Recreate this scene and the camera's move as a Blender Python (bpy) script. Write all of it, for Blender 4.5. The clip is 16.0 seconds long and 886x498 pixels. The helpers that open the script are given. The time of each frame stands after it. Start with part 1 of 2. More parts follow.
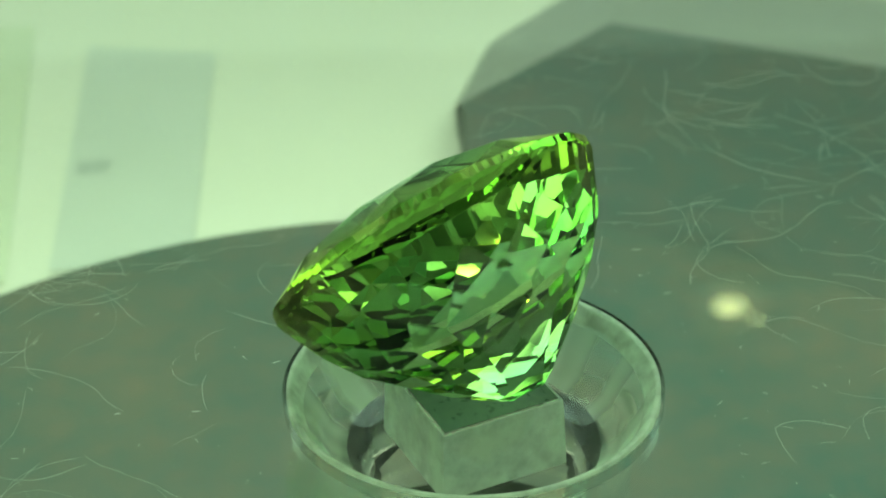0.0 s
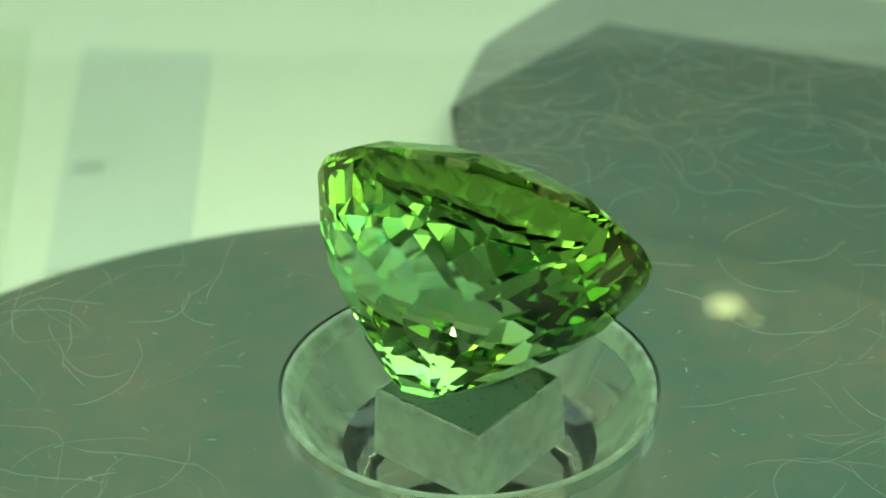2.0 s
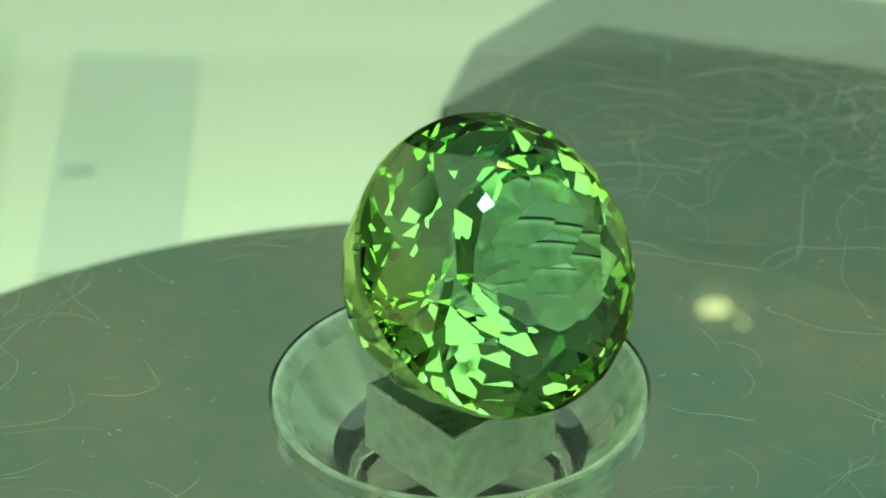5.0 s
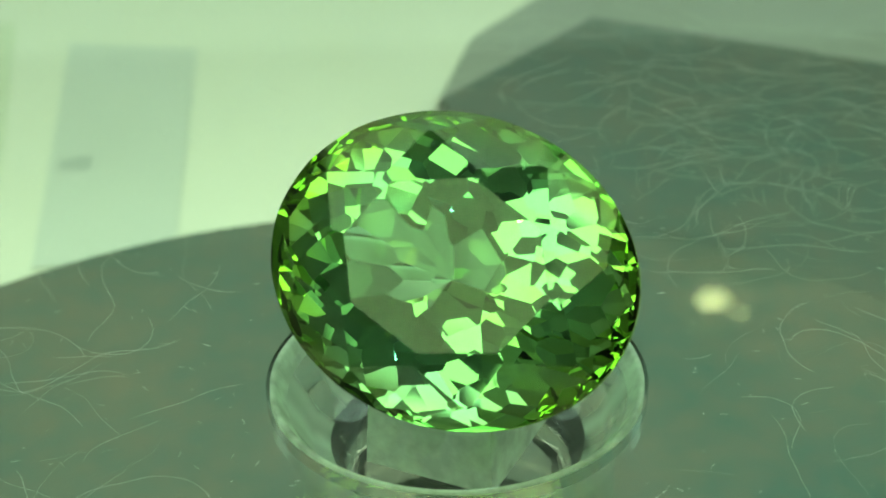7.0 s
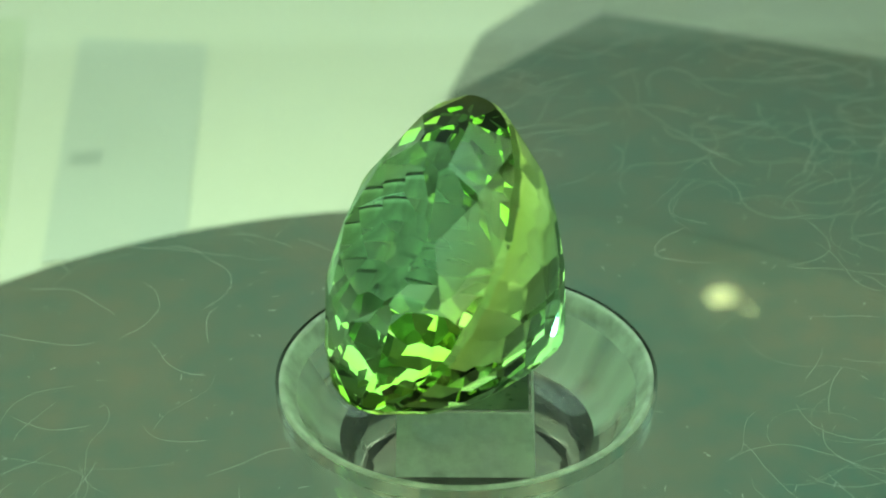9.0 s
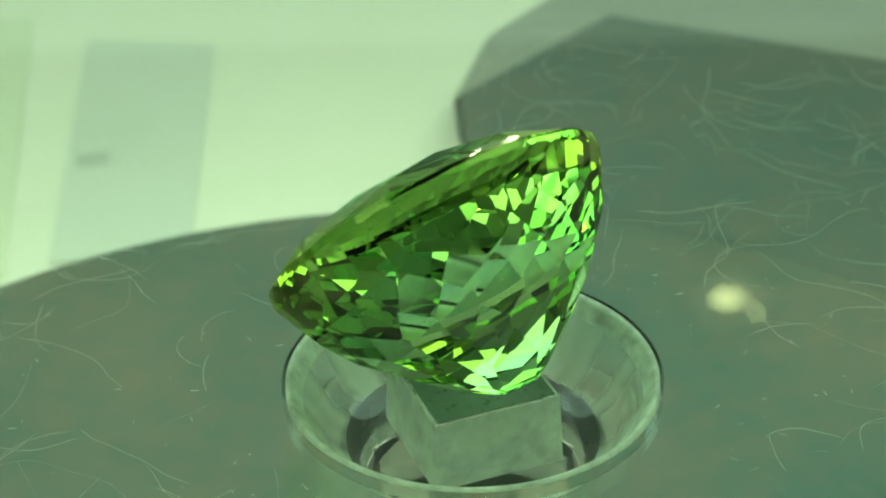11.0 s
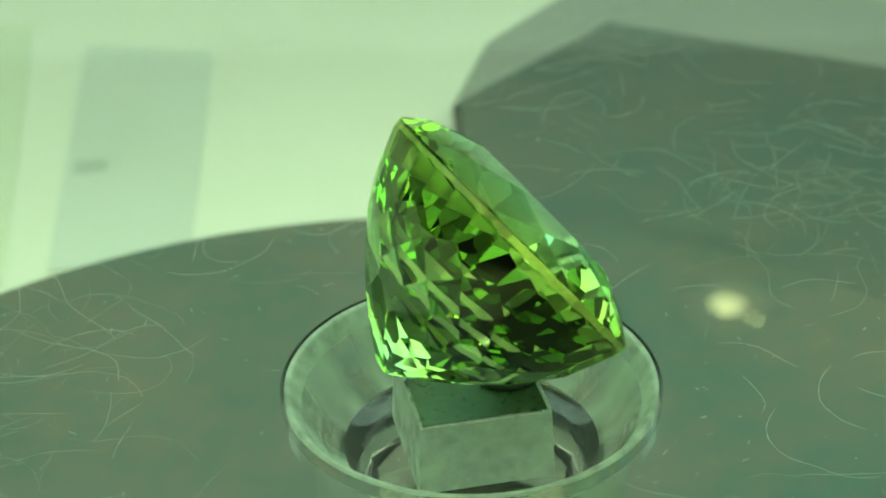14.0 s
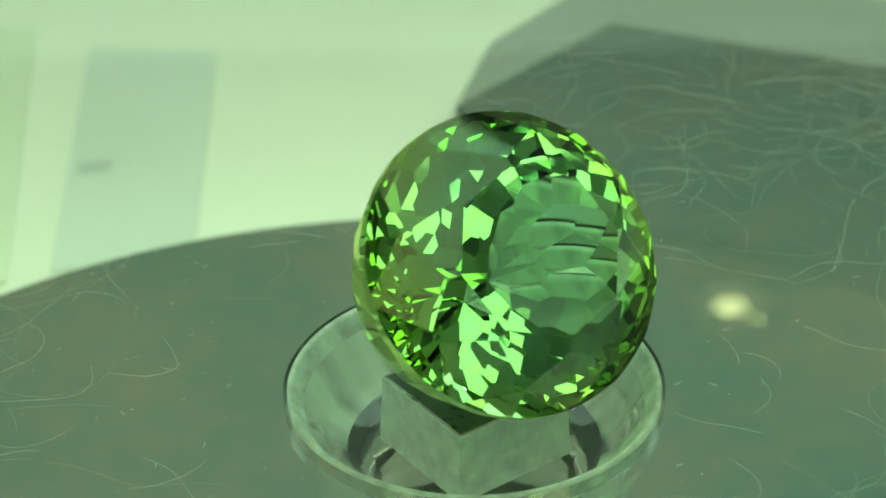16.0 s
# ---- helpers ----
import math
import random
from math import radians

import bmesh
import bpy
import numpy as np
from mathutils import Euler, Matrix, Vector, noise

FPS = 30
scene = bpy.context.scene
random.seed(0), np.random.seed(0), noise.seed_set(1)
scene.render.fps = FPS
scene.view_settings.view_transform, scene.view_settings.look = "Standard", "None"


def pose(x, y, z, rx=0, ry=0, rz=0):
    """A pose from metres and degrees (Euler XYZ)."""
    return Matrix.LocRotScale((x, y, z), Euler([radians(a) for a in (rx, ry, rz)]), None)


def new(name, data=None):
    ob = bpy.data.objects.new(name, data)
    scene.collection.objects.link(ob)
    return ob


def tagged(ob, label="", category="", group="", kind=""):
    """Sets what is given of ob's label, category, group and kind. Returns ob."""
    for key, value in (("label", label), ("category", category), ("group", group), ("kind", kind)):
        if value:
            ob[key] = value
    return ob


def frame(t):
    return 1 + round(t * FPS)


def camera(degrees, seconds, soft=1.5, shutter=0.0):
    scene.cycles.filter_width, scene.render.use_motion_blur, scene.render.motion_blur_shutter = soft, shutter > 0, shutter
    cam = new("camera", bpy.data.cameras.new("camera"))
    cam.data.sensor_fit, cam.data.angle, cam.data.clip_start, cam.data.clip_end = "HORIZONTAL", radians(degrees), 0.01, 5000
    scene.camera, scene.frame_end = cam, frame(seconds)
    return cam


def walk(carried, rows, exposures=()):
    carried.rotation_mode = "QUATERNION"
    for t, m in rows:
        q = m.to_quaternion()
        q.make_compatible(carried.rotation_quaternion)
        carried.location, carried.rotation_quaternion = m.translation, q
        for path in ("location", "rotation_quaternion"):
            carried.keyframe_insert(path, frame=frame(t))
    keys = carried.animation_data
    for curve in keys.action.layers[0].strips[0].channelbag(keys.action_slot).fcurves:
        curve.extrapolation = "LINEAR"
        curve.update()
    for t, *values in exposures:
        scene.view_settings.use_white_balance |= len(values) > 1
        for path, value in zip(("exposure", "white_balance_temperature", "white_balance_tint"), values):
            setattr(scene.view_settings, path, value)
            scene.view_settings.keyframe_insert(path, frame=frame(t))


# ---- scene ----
# ---- camera ----
MM = 0.001
EYE = (-1.67 * MM, -115.1 * MM, 78.0 * MM)
PITCH, ROLL = -31.14, -1.03
cam = camera(23.8, 16.0, soft=1.9)
cam.data.dof.use_dof = True
cam.data.dof.focus_distance = 0.137
cam.data.dof.aperture_fstop = 58.0

# seconds, yaw and pitch that the hand adds
SWAY = [
    (0.0, 0.094, -0.023),
    (0.5, -0.048, -0.094),
    (1.0, 0.0, -0.048),
    (1.5, 0.0, 0.0),
    (2.0, -0.048, -0.023),
    (2.5, -0.071, 0.0),
    (3.0, -0.165, 0.023),
    (3.5, -0.235, 0.023),
    (4.0, -0.354, 0.094),
    (6.5, -0.377, -0.117),
    (7.0, -0.448, -0.165),
    (7.5, -0.4, -0.212),
    (8.0, -0.306, -0.235),
    (8.5, -0.283, -0.258),
    (9.0, -0.142, -0.283),
    (11.5, 0.071, -0.212),
    (12.0, 0.071, -0.165),
    (12.5, 0.046, -0.094),
    (13.0, 0.0, -0.094),
    (13.5, 0.0, -0.071),
    (14.0, 0.023, -0.048),
    (14.5, 0.0, -0.048),
    (15.0, 0.0, 0.0),
    (15.5, 0.023, -0.023),
    (16.0, 0.117, -0.023),
]


def aim(yaw, tilt):
    return pose(*EYE, 90 + PITCH + tilt, 0, yaw) @ pose(0, 0, 0, 0, 0, ROLL)


walk(cam, [(t, aim(yaw, tilt)) for t, yaw, tilt in SWAY])

# ---- world ----
scene.view_settings.exposure = 0.0
world = bpy.data.worlds.new("world")
scene.world = world
world.use_nodes = True
world.node_tree.nodes["Background"].inputs["Color"].default_value = (0.02, 0.025, 0.02, 1)
world.node_tree.nodes["Background"].inputs["Strength"].default_value = 0.2

# colour and watts of the added, unseen ceiling panels, three across and four deep
TINTS = [(0.82, 1.0, 0.48), (0.75, 1.0, 0.58), (0.70, 1.0, 0.64), (0.60, 1.0, 0.76)]   # row by row from the south; the green cast is put in here
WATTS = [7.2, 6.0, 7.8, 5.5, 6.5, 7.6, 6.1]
BULB_POWER = 7.0

# ---- turning ----
SPIN = 33.15            # degrees a second, clockwise from above
AWAY = 1.16                           # second at which the stone leans straight away
TABLE_Z = -36.0         # table top, in millimetres, as are the next three
BASE_Z = -30.0          # top of the dark base
PLATE_Z = -2.0          # top of the clear plate
POST_Z = -2.10           # top of the square post


# ---- materials ----
def material(name):
    m = bpy.data.materials.new(name)
    m.use_nodes = True
    nt = m.node_tree
    return m, nt, nt.nodes["Principled BSDF"]


def node(nt, kind, **values):
    n = nt.nodes.new(kind)
    for k, v in values.items():
        n.inputs[k].default_value = v
    return n


def surface(name, low, high, scale, rough, fine=8.0, bump=0.1, depth=0.0002, rough_swing=0.1, shine=0.5, grain=0.35):
    """A two-scale mottled surface with fine relief."""
    m, nt, b = material(name)
    b.inputs["Specular IOR Level"].default_value = shine
    tc = nt.nodes.new("ShaderNodeTexCoord")
    big = node(nt, "ShaderNodeTexNoise", Scale=scale, Detail=3.0)
    small = node(nt, "ShaderNodeTexNoise", Scale=scale * fine, Detail=5.0)
    mix = nt.nodes.new("ShaderNodeMath")
    mix.operation = "MULTIPLY_ADD"
    mix.inputs[1].default_value = grain
    even = nt.nodes.new("ShaderNodeMath")
    even.operation = "MULTIPLY"
    even.inputs[1].default_value = 1 / (1 + grain)
    ramp = nt.nodes.new("ShaderNodeValToRGB")
    ramp.color_ramp.elements[0].position, ramp.color_ramp.elements[1].position = 0.32, 0.69
    ramp.color_ramp.elements[0].color, ramp.color_ramp.elements[1].color = (*low, 1), (*high, 1)
    rr = node(nt, "ShaderNodeMapRange")
    rr.inputs["To Min"].default_value, rr.inputs["To Max"].default_value = rough - rough_swing, rough + rough_swing
    bp = node(nt, "ShaderNodeBump", Strength=bump, Distance=depth)
    for n in (big, small):
        nt.links.new(tc.outputs["Object"], n.inputs["Vector"])
    nt.links.new(small.outputs["Fac"], mix.inputs[0])
    nt.links.new(big.outputs["Fac"], mix.inputs[2])
    nt.links.new(mix.outputs[0], even.inputs[0])
    nt.links.new(even.outputs[0], ramp.inputs["Fac"])
    nt.links.new(ramp.outputs["Color"], b.inputs["Base Color"])
    nt.links.new(small.outputs["Fac"], rr.inputs["Value"])
    nt.links.new(rr.outputs["Result"], b.inputs["Roughness"])
    nt.links.new(small.outputs["Fac"], bp.inputs["Height"])
    nt.links.new(bp.outputs["Normal"], b.inputs["Normal"])
    return m


def glow(name, colour, power):
    m, nt, b = material(name)
    b.inputs["Base Color"].default_value = (0.8, 0.8, 0.8, 1)
    b.inputs["Emission Color"].default_value = colour
    b.inputs["Emission Strength"].default_value = power
    if power > 5:
        m.cycles.emission_sampling = "NONE"
    return m


def clear(name, colour, ior, rough):
    m, nt, b = material(name)
    nt.nodes.remove(b)
    g = node(nt, "ShaderNodeBsdfGlass", Color=(*colour, 1), Roughness=rough, IOR=ior)
    nt.links.new(g.outputs["BSDF"], nt.nodes["Material Output"].inputs["Surface"])
    return m


def hazy(name, colour, ior, haze, glint_streaks=False):
    """Clear acrylic with uneven pale haze, partly in place of light caught inside it."""
    m, nt, b = material(name)
    nt.nodes.remove(b)
    g = node(nt, "ShaderNodeBsdfGlass", Color=(*colour, 1), Roughness=0.0, IOR=ior)
    d = node(nt, "ShaderNodeBsdfDiffuse", Color=(0.82, 0.95, 0.86, 1))
    t = node(nt, "ShaderNodeBsdfTranslucent", Color=(0.74, 0.86, 0.77, 1))
    soft = nt.nodes.new("ShaderNodeMixShader")
    mix = nt.nodes.new("ShaderNodeMixShader")
    tc = nt.nodes.new("ShaderNodeTexCoord")
    spots = node(nt, "ShaderNodeTexNoise", Scale=420.0, Detail=4.0)
    fac = node(nt, "ShaderNodeMapRange")
    fac.inputs["From Min"].default_value, fac.inputs["From Max"].default_value = 0.35, 0.7
    fac.inputs["To Min"].default_value, fac.inputs["To Max"].default_value = haze * 0.6, haze * 1.4
    if glint_streaks:           # upright pale streaks round the axis, painted in place of mirrored bands
        fac.inputs["From Min"].default_value, fac.inputs["From Max"].default_value = 0.42, 0.64
        fac.inputs["To Min"].default_value, fac.inputs["To Max"].default_value = haze * 0.2, haze * 1.5
        turn = nt.nodes.new("ShaderNodeTexGradient")
        turn.gradient_type = "RADIAL"
        spots.noise_dimensions, spots.inputs["Scale"].default_value, spots.inputs["Detail"].default_value = "1D", 13.0, 1.0
        nt.links.new(tc.outputs["Object"], turn.inputs["Vector"])
        nt.links.new(turn.outputs["Fac"], spots.inputs["W"])
    else:
        nt.links.new(tc.outputs["Object"], spots.inputs["Vector"])
    nt.links.new(spots.outputs["Fac"], fac.inputs["Value"])
    nt.links.new(fac.outputs["Result"], mix.inputs[0])
    nt.links.new(d.outputs["BSDF"], soft.inputs[1])
    nt.links.new(t.outputs["BSDF"], soft.inputs[2])
    nt.links.new(g.outputs["BSDF"], mix.inputs[1])
    nt.links.new(soft.outputs[0], mix.inputs[2])
    nt.links.new(mix.outputs[0], nt.nodes["Material Output"].inputs["Surface"])
    return m


def tourmaline(name, core, edge, ior):
    """Zoned crystal, bluish green in the middle and yellowish green towards the girdle."""
    m, nt, b = material(name)
    nt.nodes.remove(b)
    tc = nt.nodes.new("ShaderNodeTexCoord")
    flat = nt.nodes.new("ShaderNodeVectorMath")
    flat.operation = "MULTIPLY"
    flat.inputs[1].default_value = (1 / 0.0105, 1 / 0.0118, 0)
    length = nt.nodes.new("ShaderNodeVectorMath")
    length.operation = "LENGTH"
    ramp = node(nt, "ShaderNodeMapRange")
    ramp.inputs["From Min"].default_value, ramp.inputs["From Max"].default_value = 0.66, 1.0
    mix = nt.nodes.new("ShaderNodeMix")
    mix.data_type = "RGBA"
    mix.inputs["A"].default_value, mix.inputs["B"].default_value = (*core, 1), (*edge, 1)
    nt.links.new(tc.outputs["Object"], flat.inputs[0])
    nt.links.new(flat.outputs[0], length.inputs[0])
    nt.links.new(length.outputs["Value"], ramp.inputs["Value"])
    nt.links.new(ramp.outputs["Result"], mix.inputs["Factor"])
    g = node(nt, "ShaderNodeBsdfGlass", Roughness=0.0, IOR=ior)
    nt.links.new(mix.outputs["Result"], g.inputs["Color"])
    nt.links.new(g.outputs["BSDF"], nt.nodes["Material Output"].inputs["Surface"])
    return m


M_TABLE = surface("white_laminate", (0.77, 0.76, 0.69), (0.82, 0.81, 0.75), 9.0, 0.9, bump=0.03, rough_swing=0.05, shine=0.15)
M_CARD = surface("grey_card", (0.62, 0.64, 0.62), (0.67, 0.69, 0.68), 30.0, 0.7, bump=0.05)
M_MARK = surface("grey_print", (0.46, 0.48, 0.48), (0.51, 0.53, 0.53), 200.0, 0.7, bump=0.0)
M_CREAM = surface("cream_paper", (0.68, 0.71, 0.58), (0.73, 0.76, 0.64), 30.0, 0.7, bump=0.05)
M_BASE = surface("dark_plastic", (0.036, 0.096, 0.084), (0.147, 0.128, 0.096), 48.0, 0.5, fine=7.0, bump=0.0, grain=0.8)
M_TRAY = surface("dark_tray_plastic", (0.040, 0.086, 0.077), (0.125, 0.114, 0.090), 48.0, 0.5, fine=7.0, bump=0.0, grain=0.8)
# unseen walls; their greys set the tones mirrored in stone and plate
M_WALL = surface("grey_wall_paint", (0.13, 0.145, 0.145), (0.17, 0.18, 0.18), 1.5, 0.8, fine=6, bump=0.0)
M_REFLECTOR = surface("pale_reflector_paint", (0.42, 0.44, 0.44), (0.48, 0.50, 0.50), 1.5, 0.7, fine=10, bump=0.02)
M_SIDE_WALL = surface("side_wall_paint", (0.20, 0.21, 0.20), (0.25, 0.26, 0.25), 1.5, 0.85, fine=40, bump=0.1, depth=0.001)
M_DARK_WALL = surface("dark_wall_paint", (0.10, 0.10, 0.10), (0.14, 0.14, 0.14), 1.5, 0.85, fine=40, bump=0.1, depth=0.001)
M_CEILING = surface("ceiling_paint", (0.68, 0.68, 0.66), (0.74, 0.74, 0.72), 1.5, 0.9, fine=40, bump=0.1, depth=0.001)
M_FLOOR = surface("grey_floor", (0.10, 0.10, 0.10), (0.16, 0.15, 0.14), 4.0, 0.5, bump=0.05)
M_DARK_DISC = surface("black_disc", (0.012, 0.016, 0.014), (0.03, 0.036, 0.032), 120.0, 0.4, bump=0.05)
M_LEG = surface("grey_metal", (0.25, 0.25, 0.25), (0.32, 0.32, 0.32), 20.0, 0.35, bump=0.02)
M_METAL = surface("white_metal", (0.70, 0.70, 0.68), (0.78, 0.78, 0.76), 20.0, 0.35, bump=0.02)
M_LINT = surface("pale_fibre", (0.55, 0.57, 0.55), (0.68, 0.70, 0.68), 200.0, 0.6, bump=0.0)
M_PANEL = surface("panel_diffuser", (0.80, 0.80, 0.80), (0.84, 0.84, 0.84), 20.0, 0.6, bump=0.0)
M_BULB = glow("bulb_glow", (0.92, 1.0, 0.40, 1), BULB_POWER)
M_LED = glow("led_glow", (0.9, 1.0, 0.95, 1), 60.0)
# cool and warm tints stand in for the stone's coloured flashes
M_COOL_SPARKLE = glow("cool_sparkle_glow", (0.45, 0.90, 1.0, 1), 70.0)
M_WARM_SPARKLE = glow("warm_sparkle_glow", (1.0, 0.90, 0.28, 1), 70.0)
M_SHADE = surface("grey_shade", (0.22, 0.22, 0.20), (0.28, 0.28, 0.26), 20.0, 0.5, bump=0.0)
M_ACRYLIC = hazy("clear_acrylic", (0.985, 0.995, 0.985), 1.49, 0.03)
# strong haze on post and cup paints in brightness from refracted light
M_POST = hazy("hazed_post_acrylic", (0.985, 0.995, 0.985), 1.49, 0.78)
M_CUP = hazy("glint_cup_acrylic", (0.985, 0.995, 0.985), 1.49, 0.66, True)
M_POST_TOP = hazy("polished_post_acrylic", (0.93, 0.96, 0.93), 1.49, 0.004)
M_DARK_GREEN = surface("dark_green_gloss", (0.022, 0.040, 0.028), (0.075, 0.105, 0.075), 260.0, 0.30, fine=6.0, bump=0.2, depth=0.00005, grain=0.7)
# pale rim haze, also put on the post bevel as an edge glint
M_RIM = hazy("pale_edge_acrylic", (0.985, 0.995, 0.985), 1.49, 0.80)
M_TRAY_RIM = surface("grey_plastic", (0.26, 0.27, 0.25), (0.32, 0.33, 0.31), 28.0, 0.5, bump=0.05)
M_PLATE = clear("clear_plate", (0.97, 0.99, 0.97), 1.49, 0.0)
M_GEM = tourmaline("green_gemstone", (0.73, 0.975, 0.765), (0.84, 0.975, 0.40), 1.654)


# ---- builders ----
def mesh_of(name, bm, mat, smooth=False):
    me = bpy.data.meshes.new(name)
    bm.normal_update()
    bm.to_mesh(me)
    bm.free()
    me.materials.append(mat)
    if smooth:
        for p in me.polygons:
            p.use_smooth = True
    return me


def part(name, bm, mat, parent=None, label="", smooth=False):
    ob = new(name, mesh_of(name, bm, mat, smooth))
    if parent:
        ob.parent = parent
    return tagged(ob, label) if label else ob


def box(bm, x0, x1, y0, y1, z0, z1, bevel=0.0):
    made = bmesh.ops.create_cube(bm, size=1.0, matrix=Matrix.LocRotScale(
        ((x0 + x1) / 2, (y0 + y1) / 2, (z0 + z1) / 2), None, (x1 - x0, y1 - y0, z1 - z0)))
    if bevel:
        edges = {e for v in made["verts"] for e in v.link_edges}
        bmesh.ops.bevel(bm, geom=list(edges), offset=bevel, segments=2, affect="EDGES", profile=0.5)
    return bm


def spun(profile, steps=96, closed=True):
    """A ring or solid turned round the z axis from (radius, height) pairs in millimetres."""
    bm = bmesh.new()
    rings = []
    for r, z in profile:
        if r < 1e-6:
            rings.append([bm.verts.new((0, 0, z * MM))])
        else:
            rings.append([bm.verts.new((r * MM * math.cos(2 * math.pi * i / steps), r * MM * math.sin(2 * math.pi * i / steps), z * MM))
                          for i in range(steps)])
    pairs = list(zip(rings, rings[1:]))
    if closed:
        pairs.append((rings[-1], rings[0]))
    for a, b in pairs:
        for i in range(steps):
            j = (i + 1) % steps
            quad = [a[i % len(a)], a[j % len(a)], b[j % len(b)], b[i % len(b)]]
            quad = list(dict.fromkeys(quad))
            if len(quad) > 2:
                bm.faces.new(quad)
    bmesh.ops.recalc_face_normals(bm, faces=bm.faces)
    return bm


def slab(outline, z0, z1, inset_outline=None):
    """A prism, or with a second outline a slab with sloping sides."""
    bm = bmesh.new()
    low = [bm.verts.new((x * MM, y * MM, z0 * MM)) for x, y in outline]
    top = [bm.verts.new((x * MM, y * MM, z1 * MM)) for x, y in (inset_outline or outline)]
    bm.faces.new(top)
    bm.faces.new(list(reversed(low)))
    n = len(low)
    for i in range(n):
        bm.faces.new((low[i], low[(i + 1) % n], top[(i + 1) % n], top[i]))
    bmesh.ops.recalc_face_normals(bm, faces=bm.faces)
    return bm


# ---- room, added unseen to close the place ----
FLOOR_Z, CEIL_Z, HALF = -0.79, 1.75, 2.0


def unseen_room():
    def plain(name, mat, *dims):
        return tagged(part(name, box(bmesh.new(), *dims), mat), kind="structure")
    plain("floor", M_FLOOR, -HALF, HALF, -HALF, HALF, FLOOR_Z - 0.1, FLOOR_Z)
    plain("ceiling", M_CEILING, -HALF, HALF, -HALF, HALF, CEIL_Z, CEIL_Z + 0.1)
    plain("wall_north", M_WALL, -HALF, HALF, HALF, HALF + 0.1, FLOOR_Z, CEIL_Z)
    # added reflector board, which brightens what crown and plate mirror
    plain("unseen_reflector", M_REFLECTOR, -HALF, HALF, HALF - 0.02, HALF - 0.001, FLOOR_Z, 0.93)
    plain("wall_south", M_DARK_WALL, -HALF, HALF, -HALF - 0.1, -HALF, FLOOR_Z, CEIL_Z)
    plain("wall_east", M_SIDE_WALL, HALF, HALF + 0.1, -HALF, HALF, FLOOR_Z, CEIL_Z)
    plain("wall_west", M_SIDE_WALL, -HALF - 0.1, -HALF, -HALF, HALF, FLOOR_Z, CEIL_Z)


# Added panel, never in view, that lights the table and fills the facets.
def fill_panel(x, y, w, d, colour, watts):
    lamp = tagged(new("fill_panel"), "white framed rectangular light panel, added unseen overhead", "ceiling light", "ceiling lights")
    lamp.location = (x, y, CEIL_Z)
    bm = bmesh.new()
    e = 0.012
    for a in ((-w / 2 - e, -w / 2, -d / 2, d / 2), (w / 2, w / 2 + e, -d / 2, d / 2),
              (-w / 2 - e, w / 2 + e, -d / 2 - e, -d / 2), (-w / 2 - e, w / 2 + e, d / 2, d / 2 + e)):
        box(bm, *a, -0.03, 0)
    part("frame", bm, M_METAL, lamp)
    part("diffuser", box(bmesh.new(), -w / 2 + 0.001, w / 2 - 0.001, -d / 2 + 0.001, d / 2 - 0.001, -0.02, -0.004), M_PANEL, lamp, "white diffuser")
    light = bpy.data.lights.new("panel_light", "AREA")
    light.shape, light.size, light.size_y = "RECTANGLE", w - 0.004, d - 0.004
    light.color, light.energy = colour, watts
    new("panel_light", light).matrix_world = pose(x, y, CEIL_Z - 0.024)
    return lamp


def table():
    t = tagged(new("table"), "white laminate table with grey metal legs", "table")
    t.location = (0, 0.1, 0)
    z = TABLE_Z * MM
    part("tabletop", box(bmesh.new(), -0.8, 0.8, -0.55, 0.6, z - 0.03, z, 0.003), M_TABLE, t)
    for x in (-0.74, 0.74):
        for y in (-0.49, 0.54):
            part("leg", box(bmesh.new(), x - 0.02, x + 0.02, y - 0.02, y + 0.02, FLOOR_Z, z - 0.03, 0.003), M_LEG, t)
        part("stretcher", box(bmesh.new(), x - 0.012, x + 0.012, -0.47, 0.52, FLOOR_Z + 0.15, FLOOR_Z + 0.18, 0.002), M_LEG, t)


def wall_lamp():
    """Round lamp high on the north wall, which mirrors in the clear plate."""
    lamp = tagged(new("wall_lamp"), "small round wall lamp with a glowing bulb and grey shade", "lamp")
    az, el = radians(8.95), radians(32.05)
    far = (HALF - 0.0068) / (math.cos(az) * math.cos(el))
    lamp.location = (0.0174 + far * math.sin(az) * math.cos(el), HALF, far * math.sin(el))
    lamp.rotation_euler[0] = radians(90)
    part("mount", spun([(0, 0), (26, 0), (26, 14), (0, 14)], 48, False), M_LEG, lamp)
    part("shade", spun([(22, 14), (30, 22), (44, 40), (43, 41), (28, 23), (20, 15)], 48, True), M_SHADE, lamp, "dull grey shade")
    bm = bmesh.new()
    bmesh.ops.create_uvsphere(bm, u_segments=20, v_segments=12, radius=0.0095, matrix=Matrix.Translation((0, 0, 0.031)) @ Matrix.Diagonal((1.9, 0.8, 0.8, 1)))
    part("bulb", bm, M_BULB, lamp, "glowing yellowish bulb", True)
    bm = bmesh.new()
    bmesh.ops.create_uvsphere(bm, u_segments=16, v_segments=10, radius=0.0035, matrix=Matrix.Translation((0.031, 0.011, 0.044)))
    part("indicator", bm, M_BULB, lamp, "tiny glowing side bulb", True)


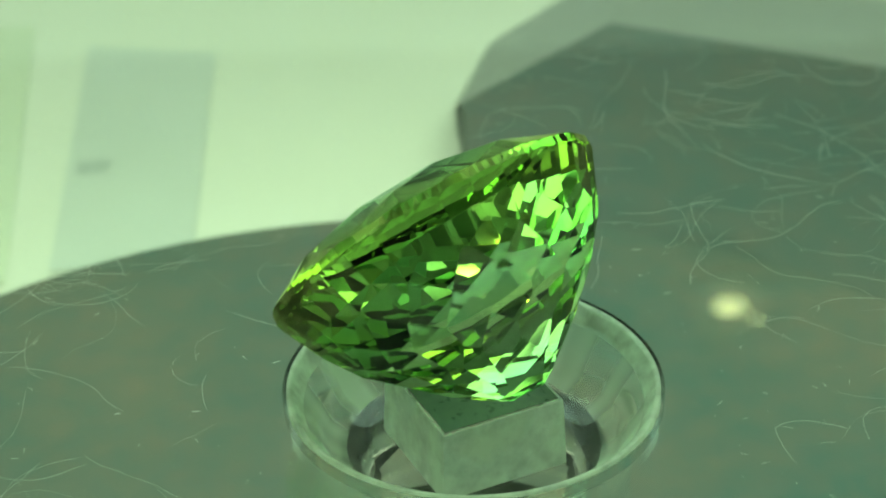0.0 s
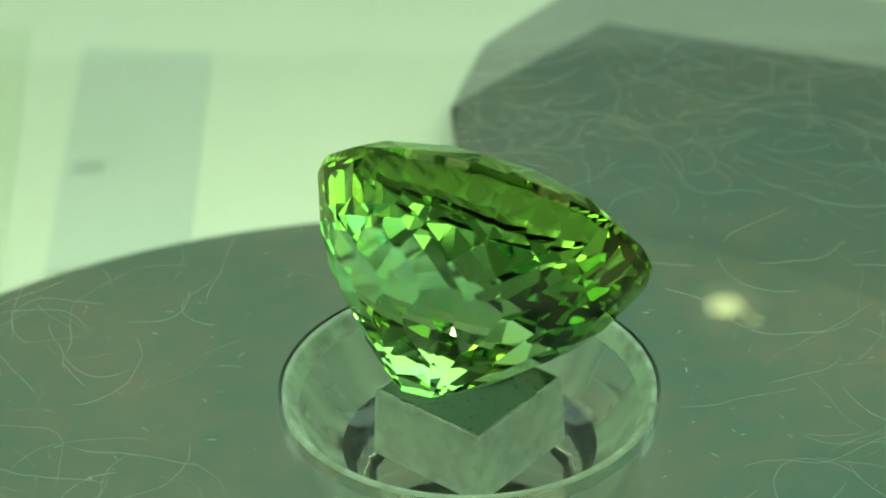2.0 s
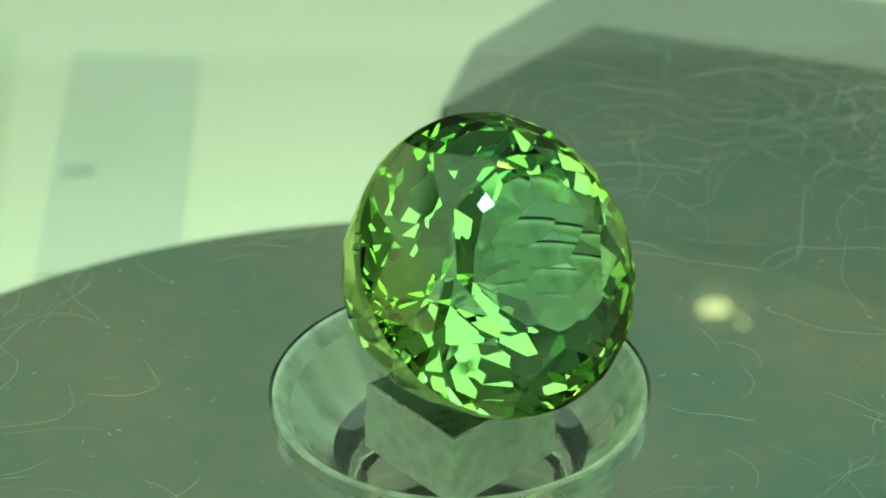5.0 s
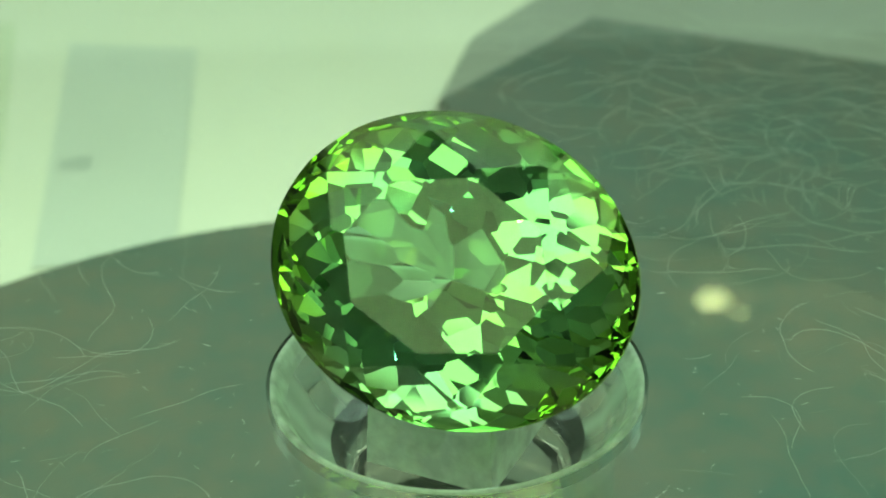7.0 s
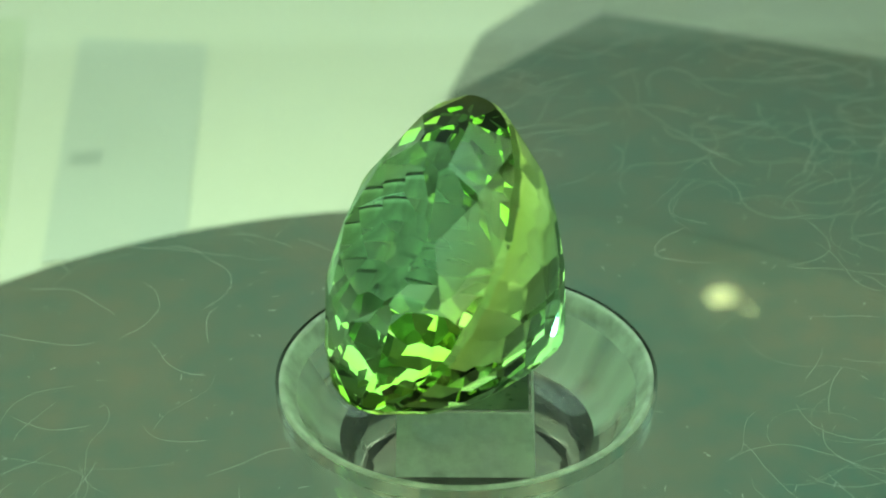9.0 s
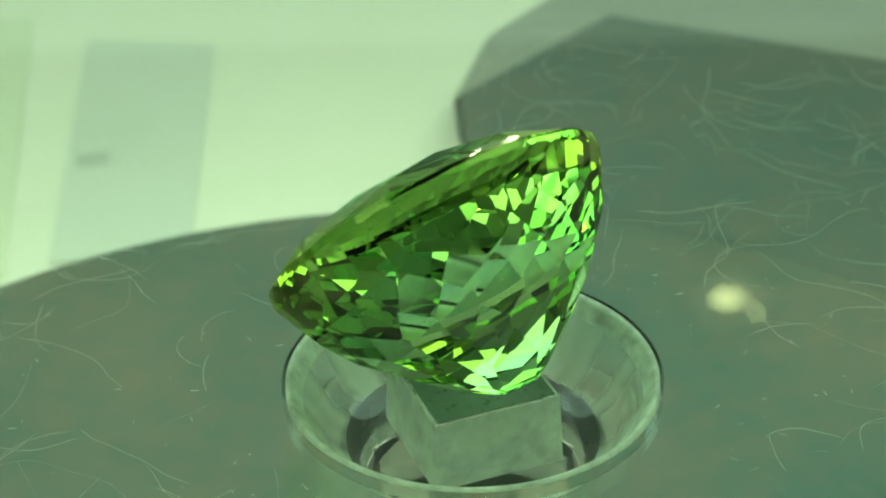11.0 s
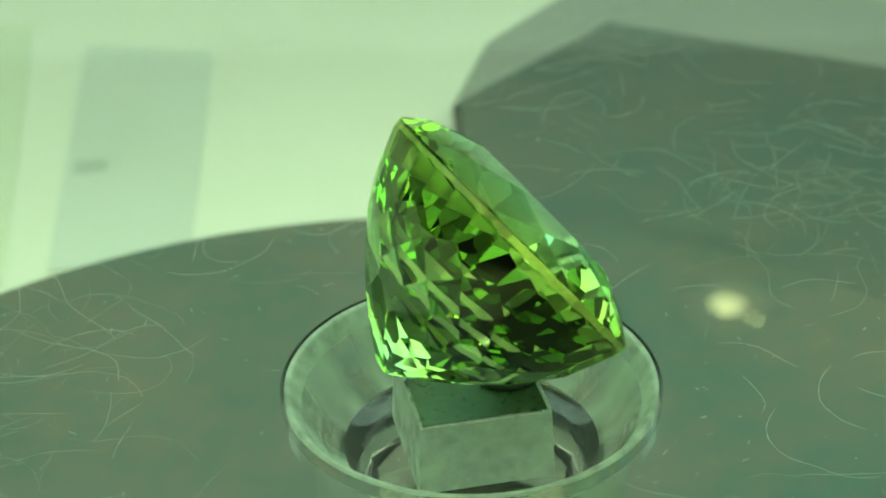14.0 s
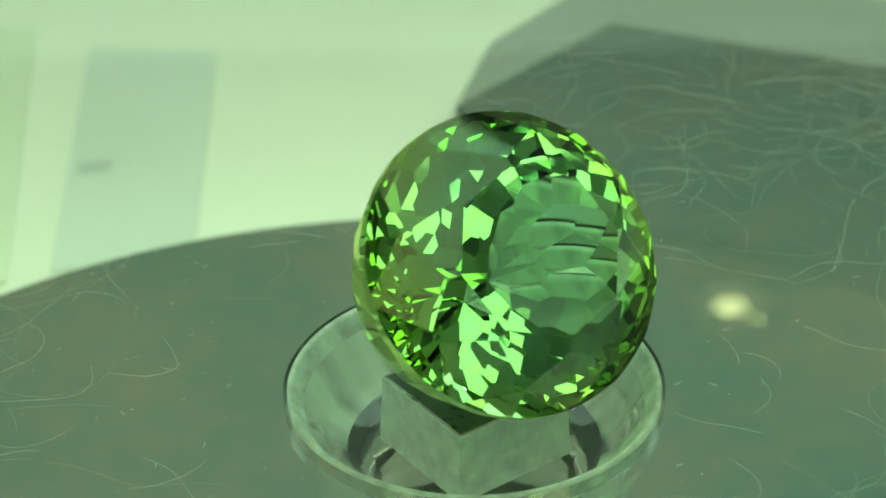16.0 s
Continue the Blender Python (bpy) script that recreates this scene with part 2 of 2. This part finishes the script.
def led_bar():
    """Row of small white lamps low on the north wall, which mirrors in the crown."""
    bar = tagged(new("led_bar"), "slim white wall bar with a row of glowing small lamps", "light bar")
    bar.location = (0, HALF - 0.0205, 0.30)
    part("housing", box(bmesh.new(), -0.30, 0.30, -0.02, 0, -0.015, 0.015, 0.002), M_METAL, bar)
    bm = bmesh.new()
    bmesh.ops.create_uvsphere(bm, u_segments=12, v_segments=8, radius=0.011)
    lens = mesh_of("lens", bm, M_LED, True)
    for i in range(11):
        ob = new("lens", lens)
        ob.parent = bar
        ob.location = (-0.27 + 0.054 * i, -0.022, 0)


# Added lamp, never in view, that only makes sparkles in the stone.
def downlight(x, y, glowing):
    lamp = tagged(new("downlight"), "small round ceiling lamp, added unseen to put coloured sparkles in the stone", "downlight", "ceiling downlights")
    lamp.location = (x, y, CEIL_Z)
    part("trim_ring", spun([(48, 0), (62, 0), (62, -4), (58, -8), (48, -8)], 40), M_METAL, lamp)
    part("lens", spun([(0, -2), (47, -2), (47, -5), (0, -6)], 32, False), glowing, lamp, "glowing lens")


unseen_room()
for x, y in ((-0.62, 0.0), (0.62, 0.0), (-0.62, 1.5), (0.62, 1.5), (-0.62, -1.0), (0.62, -1.0), (0.62, -1.85), (-0.62, -1.85)):
    downlight(x, y, M_COOL_SPARKLE if x * y < 0.1 else M_WARM_SPARKLE)
led_bar()
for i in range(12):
    # two panels left out, which keeps the stone's facing middle dark
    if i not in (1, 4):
        fill_panel(-1.25 + 1.25 * (i % 3), -1.5 + 1.0 * (i // 3), 1.21, 0.96, TINTS[i // 3], WATTS[i * 3 % 7])
table()
wall_lamp()


# ---- what lies under the clear plate ----
BASE_X, BASE_Y = -4.6, 1.9


def round_base():
    bm = spun([(0, TABLE_Z), (65.8, TABLE_Z), (66.0, TABLE_Z + 0.2), (66.0, BASE_Z - 0.12), (65.88, BASE_Z), (0, BASE_Z)], 160, False)
    ob = tagged(part("plinth", bm, M_BASE), "dark grey round plastic plinth on the white table", "plinth")
    ob.location = (BASE_X * MM, BASE_Y * MM, 0)


def tray():
    """Angular tray: a lighter sloping rim round a dark flat field, cut round to clear the base."""
    t = tagged(new("tray"), "dark grey angular tray with a lighter sloping rim behind the turntable", "tray")
    arc = [(BASE_X + 66.03 * math.cos(radians(a)), BASE_Y + 66.03 * math.sin(radians(a))) for a in range(-10, 84, 2)]
    outer = [(0.6, 91), (-0.3, 103.2), (4.1, 120.1), (21.9, 143.9), (77.5, 122.8), (110, 110), (110, -9)]
    field = [(0.9, 90.5), (0.2, 92.6), (18.4, 112.8), (68.1, 91.1), (100, 84), (100, -9)]
    part("field", slab(arc + [(0.6, 70)] + field, TABLE_Z, BASE_Z - 0.05), M_TRAY, t)
    bm = bmesh.new()
    low = [bm.verts.new((x * MM, y * MM, TABLE_Z * MM)) for x, y in outer[1:5]]
    top = [bm.verts.new((x * MM, y * MM, (BASE_Z - 0.05) * MM)) for x, y in (field[1], field[1], field[2], field[3])]
    foot = [bm.verts.new((x * MM, y * MM, TABLE_Z * MM)) for x, y in (field[1], field[1], field[2], field[3])]
    for i in range(3):
        if i:
            bm.faces.new((low[i], low[i + 1], top[i + 1], top[i]))
            bm.faces.new((foot[i], foot[i + 1], low[i + 1], low[i]))
        else:
            bm.faces.new((low[0], low[1], top[0]))
            bm.faces.new((foot[0], low[1], low[0]))
    part("rim", bm, M_TRAY_RIM, t, "lighter grey sloping rim")


def papers():
    bm = slab([(-45.4, 120.6), (-29.5, 118.3), (-27.9, 70), (-42.3, 68)], TABLE_Z, TABLE_Z + 0.3)
    card = tagged(part("grey_card", bm, M_CARD), "pale grey card with a small mark on the table", "card")
    part("mark", slab([(-42.6, 91.0), (-38.9, 91.6), (-38.8, 88.4), (-42.4, 88.0)], TABLE_Z + 0.29, TABLE_Z + 0.34), M_MARK, card, "small grey printed mark")
    bm = slab([(-90, 128), (-53, 126.5), (-46.5, 66), (-90, 60)], TABLE_Z, TABLE_Z + 0.3)
    tagged(part("cream_card", bm, M_CREAM), "pale cream card lying on the white table", "card")


round_base()
tray()
papers()


# ---- turntable: clear plate with hub cup and square post ----
def turntable():
    t = tagged(new("turntable"), "clear acrylic turntable plate with a cup-shaped hub and square post", "turntable")
    plate = part("plate", spun([(12.7, PLATE_Z), (95, PLATE_Z), (95, PLATE_Z - 2), (12.7, PLATE_Z - 2)], 128), M_PLATE, t, "scratched clear round plate")
    h0, h1 = 4.6, 4.4
    cup = [(6.9, -7.2), (8.6, -6.9), (9.8, -6.0), (10.5, -4.6), (11.35, -3.2), (11.8, -2.5), (12.05, -2.12), (12.15, -2.0), (12.38, -1.95), (12.45, -2.03),
           (12.45, -2.6), (11.6, -3.4), (11.0, -4.6), (10.75, -6.5), (10.7, -12), (10.7, BASE_Z + 0.05), (0, BASE_Z + 0.05)]
    bm = spun(cup, 128, False)
    loop = [v for v in bm.verts if abs(v.co.z + 7.2 * MM) < 1e-7]
    loop.sort(key=lambda v: math.atan2(v.co.y, v.co.x) % (2 * math.pi))
    foot = []
    for v in loop:        # floor of the cup, from its wall to the square foot of the post
        c, d = v.co.x / (6.9 * MM), v.co.y / (6.9 * MM)
        r = h0 * MM / max(abs(c), abs(d))
        foot.append(bm.verts.new((c * r, d * r, -7.2 * MM)))
    for i in range(128):
        j = (i + 1) % 128
        bm.faces.new((loop[i], loop[j], foot[j], foot[i]))
    bmesh.ops.recalc_face_normals(bm, faces=bm.faces)
    hub = part("hub_cup", bm, M_ACRYLIC, t, "clear acrylic hub with a hollow cup", True)
    hub.data.materials.append(M_RIM)
    hub.data.materials.append(M_CUP)
    for f in hub.data.polygons:
        c = f.center
        far = math.hypot(c.x, c.y)
        if c.z > -2.9 * MM and far > 11.5 * MM:
            f.material_index = 1
        elif f.normal.z > 0.1 and 8.0 * MM < far:
            f.material_index = 2
        if f.normal.z > 0.99:
            f.use_smooth = False
    bm = bmesh.new()
    e = 0.06              # bevel whose pale colour paints in the glint along the edges
    rings = [(h0, -7.2), (h1, POST_Z - e), (h1 - e, POST_Z)]
    rows = [[bm.verts.new((x * h * MM, y * h * MM, z * MM)) for x, y in ((1, 1), (-1, 1), (-1, -1), (1, -1))] for h, z in rings]
    for low, up in zip(rows, rows[1:]):
        for i in range(4):
            bm.faces.new((low[i], low[(i + 1) % 4], up[(i + 1) % 4], up[i]))
    bm.faces.new(rows[-1])
    post = part("square_post", bm, M_POST, t, "clear square acrylic post")
    post.data.materials.append(M_POST_TOP)
    post.data.materials.append(M_RIM)
    for f in post.data.polygons:
        f.material_index = 1 if f.normal.z > 0.9 else 2 if f.normal.z > 0.3 else 0
    e = h1 - 0.25
    # added dark sheet, in place of the dim reflection in the post top
    dark_top = part("dark_top", box(bmesh.new(), -e * MM, e * MM, -e * MM, e * MM, (POST_Z + 0.002) * MM, (POST_Z + 0.06) * MM, 0.02 * MM), M_DARK_GREEN, post, "thin dark green sheet, added to darken the post top")
    lump = [(0, 0.05), (2.3, 0.05), (2.35, 0.25), (2.1, 0.55), (1.5, 0.80), (0.8, 0.90), (0, 0.92)]
    putty = part("putty", spun([(r, POST_Z + z) for r, z in lump], 32, False), M_DARK_GREEN, post, "dark green lump of putty under the stone", True)
    side = radians(90 + SPIN * AWAY - 3.5 * SPIN)
    putty.location = (2.7 * MM * math.cos(side), 2.7 * MM * math.sin(side), 0)
    hub.rotation_euler[2] = post.rotation_euler[2] = radians(3.5 * SPIN)
    plate.visible_shadow = False
    return t


# Added black disc that puts shade under the hub; not a known part.
def bearing():
    bm = spun([(0, BASE_Z + 0.002), (10.6, BASE_Z + 0.002), (10.6, BASE_Z + 0.03), (10.5, BASE_Z + 0.04), (0, BASE_Z + 0.04)], 64, False)
    tagged(part("dark_hub_disc", bm, M_DARK_DISC), "thin black disc, added to darken the view through the clear hub", "bearing plate")


bearing()
TURNTABLE = turntable()


# ---- gemstone ----
TILT = 53.0
GIRDLE = Vector((3.05, 0.55, 8.3))     # along the lean and up, millimetres
LONG, SHORT, DEEP, HIGH = 11.95, 9.9, 11.9, 2.75
SKEW = Matrix.Rotation(radians(-12), 3, "Z")   # the oval lies askew to the lean
SLIP = 0.45                            # how far the culet lies off the middle


def cut_stone(planes):
    """The solid that is left of a block once each plane (direction, distance) has cut its facet."""
    bm = bmesh.new()
    bmesh.ops.create_cube(bm, size=60.0)
    for way, far in planes:
        n = Vector(way).normalized()
        geom = list(bm.verts) + list(bm.edges) + list(bm.faces)
        bmesh.ops.bisect_plane(bm, geom=geom, dist=1e-5, plane_co=n * (far / Vector(way).length), plane_no=n, clear_outer=True)
        rim = [e for e in bm.edges if e.is_boundary]
        if rim:
            bmesh.ops.edgeloop_fill(bm, edges=rim)
    return bm


# tiers of facets: count, turn, radius at the height, height, radius lost for each millimetre of depth, half length of the keel
PAVILION = [(32, 0.5, 1.0, -0.25, 0.040, 0.0), (16, 0.0, 0.894, -2.9, 0.055, 0.0), (16, 0.5, 0.811, -4.4, 0.072, 0.01),
            (16, 0.0, 0.703, -5.9, 0.092, 0.02), (16, 0.5, 0.547, -7.6, 0.112, 0.06), (16, 0.0, 0.289, -9.9, 0.140, 0.10)]
CROWN = [(16, 0.5, 1.0, 0.25, -0.12, 0.0), (8, 0.0, 0.90, 0.95, -0.165, 0.0), (8, 0.5, 0.74, 2.0, -0.28, 0.0)]


def gemstone():
    """An oval brilliant: x along the lean (short axis, lower end), y along the long axis, z out of the table."""
    gem = tagged(new("gemstone"), "large oval faceted transparent green gemstone leaning on a clear post", "gemstone")
    rng = random.Random(11)
    planes = [((math.cos(2 * math.pi * i / 96), math.sin(2 * math.pi * i / 96), 0), 1.0) for i in range(96)]
    planes.append(((0, 0, 1), HIGH))
    for count, turn, r, z, slope, keel in PAVILION + CROWN:
        for i in range(count):
            a = 2 * math.pi * (i + turn + rng.uniform(-0.03, 0.03)) / count
            k = slope * rng.uniform(0.985, 1.015)
            planes.append(((math.cos(a), math.sin(a), -k), r - k * z + keel * abs(math.sin(a))))
    bm = cut_stone(planes)
    zone = {}
    bm.normal_update()
    for f in bm.faces:
        c, n = f.calc_center_median(), f.normal
        if n.z > 0.999:
            zone[f.index] = 0
        elif abs(n.z) < 1e-4:
            zone[f.index] = 2
        else:
            zone[f.index] = 1 if c.z > 0 else 3
    for v in bm.verts:
        p = SKEW @ Vector((SHORT * v.co.x, LONG * v.co.y, v.co.z))
        p.x += SLIP * max(0.0, -p.z) / DEEP
        v.co = p * MM
    bm.faces.index_update()
    groups = [[], [], [], []]
    for f in bm.faces:
        groups[zone[f.index]].append([v.co.copy() for v in f.verts])
    bm.free()
    for (name, label), faces in zip((("table_facet", "flat polished table facet"), ("crown", "faceted crown"),
                                     ("girdle", "thin polished girdle"), ("pavilion", "deep faceted pavilion")), groups):
        bm = bmesh.new()
        for points in faces:
            bm.faces.new([bm.verts.new(p) for p in points])
        bmesh.ops.remove_doubles(bm, verts=bm.verts, dist=1e-8)
        part(name, bm, M_GEM, gem, label)
    return gem


GEM = gemstone()


# ---- lint on the plate ----
def lint():
    rng = random.Random(5)
    verts, faces = [], []

    def fibre(points, r):
        first = len(verts)
        for i, p in enumerate(points):
            d = (points[min(i + 1, len(points) - 1)] - points[max(i - 1, 0)]).normalized()
            side = Vector((-d.y, d.x, 0))
            taper = r * (0.45 if i in (0, len(points) - 1) else 1.0)
            for k in range(4):
                a = math.pi / 2 * k
                verts.append((p + side * taper * math.cos(a) + Vector((0, 0, taper * math.sin(a)))) * MM)
        for i in range(len(points) - 1):
            for k in range(4):
                a, b = first + 4 * i + k, first + 4 * i + (k + 1) % 4
                faces.append((a, b, b + 4, a + 4))

    def curl(x, y, heading, length, bend, r):
        n = max(4, int(length / 0.8))
        pts, turn = [Vector((x, y, PLATE_Z + r * 1.01))], bend
        for i in range(n):
            turn = 0.72 * turn + rng.uniform(-0.75, 0.75)
            heading += turn * 0.32
            x += math.cos(heading) * length / n
            y += math.sin(heading) * length / n
            pts.append(Vector((x, y, PLATE_Z + r * 1.01)))
        fibre(pts, r)

    for i in range(900):        # short bits and dust
        a = rng.uniform(0, 2 * math.pi)
        rad = 13.6 + 58 * rng.random() ** 0.8
        curl(rad * math.cos(a), rad * math.sin(a), rng.uniform(0, 6.28), rng.uniform(0.08, 0.7), rng.uniform(-0.9, 0.9), rng.choice((0.006, 0.010, 0.014)))
    nests = [(rng.uniform(0, 6.28), rng.uniform(34, 61)) for k in range(40)]
    for i in range(1350):         # long fibres, most of them in loose tangles
        a, rad = rng.choice(nests)
        if rng.random() < 0.25:
            a, rad = rng.uniform(0, 6.28), rng.uniform(18, 64)
        x, y = rad * math.cos(a) + rng.gauss(0, 5.5), rad * math.sin(a) + rng.gauss(0, 5.5)
        if math.hypot(x, y) > 17:
            curl(x, y, rng.uniform(0, 6.28), min(rng.uniform(2.0, 14.0), math.hypot(x, y) - 13.5), rng.uniform(-0.4, 0.4), rng.choice((0.003, 0.005, 0.007, 0.009)))
    me = bpy.data.meshes.new("lint")
    me.from_pydata(verts, [], faces)
    me.materials.append(M_LINT)
    return tagged(new("lint", me), "pale loose fibres and dust on the clear plate", "lint", kind="stuff")


LINT = lint()


# ---- what moves ----
def motions():
    times = [0.5 * i for i in range(33)]
    walk(TURNTABLE, [(t, pose(0, 0, 0, 0, 0, -SPIN * t)) for t in times])
    walk(LINT, [(t, pose(0, 0, 0, 0, 0, -SPIN * t)) for t in times])
    seat = pose(*(GIRDLE * MM), 0, TILT, 0)
    walk(GEM, [(t, pose(0, 0, 0, 0, 0, 90 - SPIN * (t - AWAY)) @ seat) for t in times])


motions()
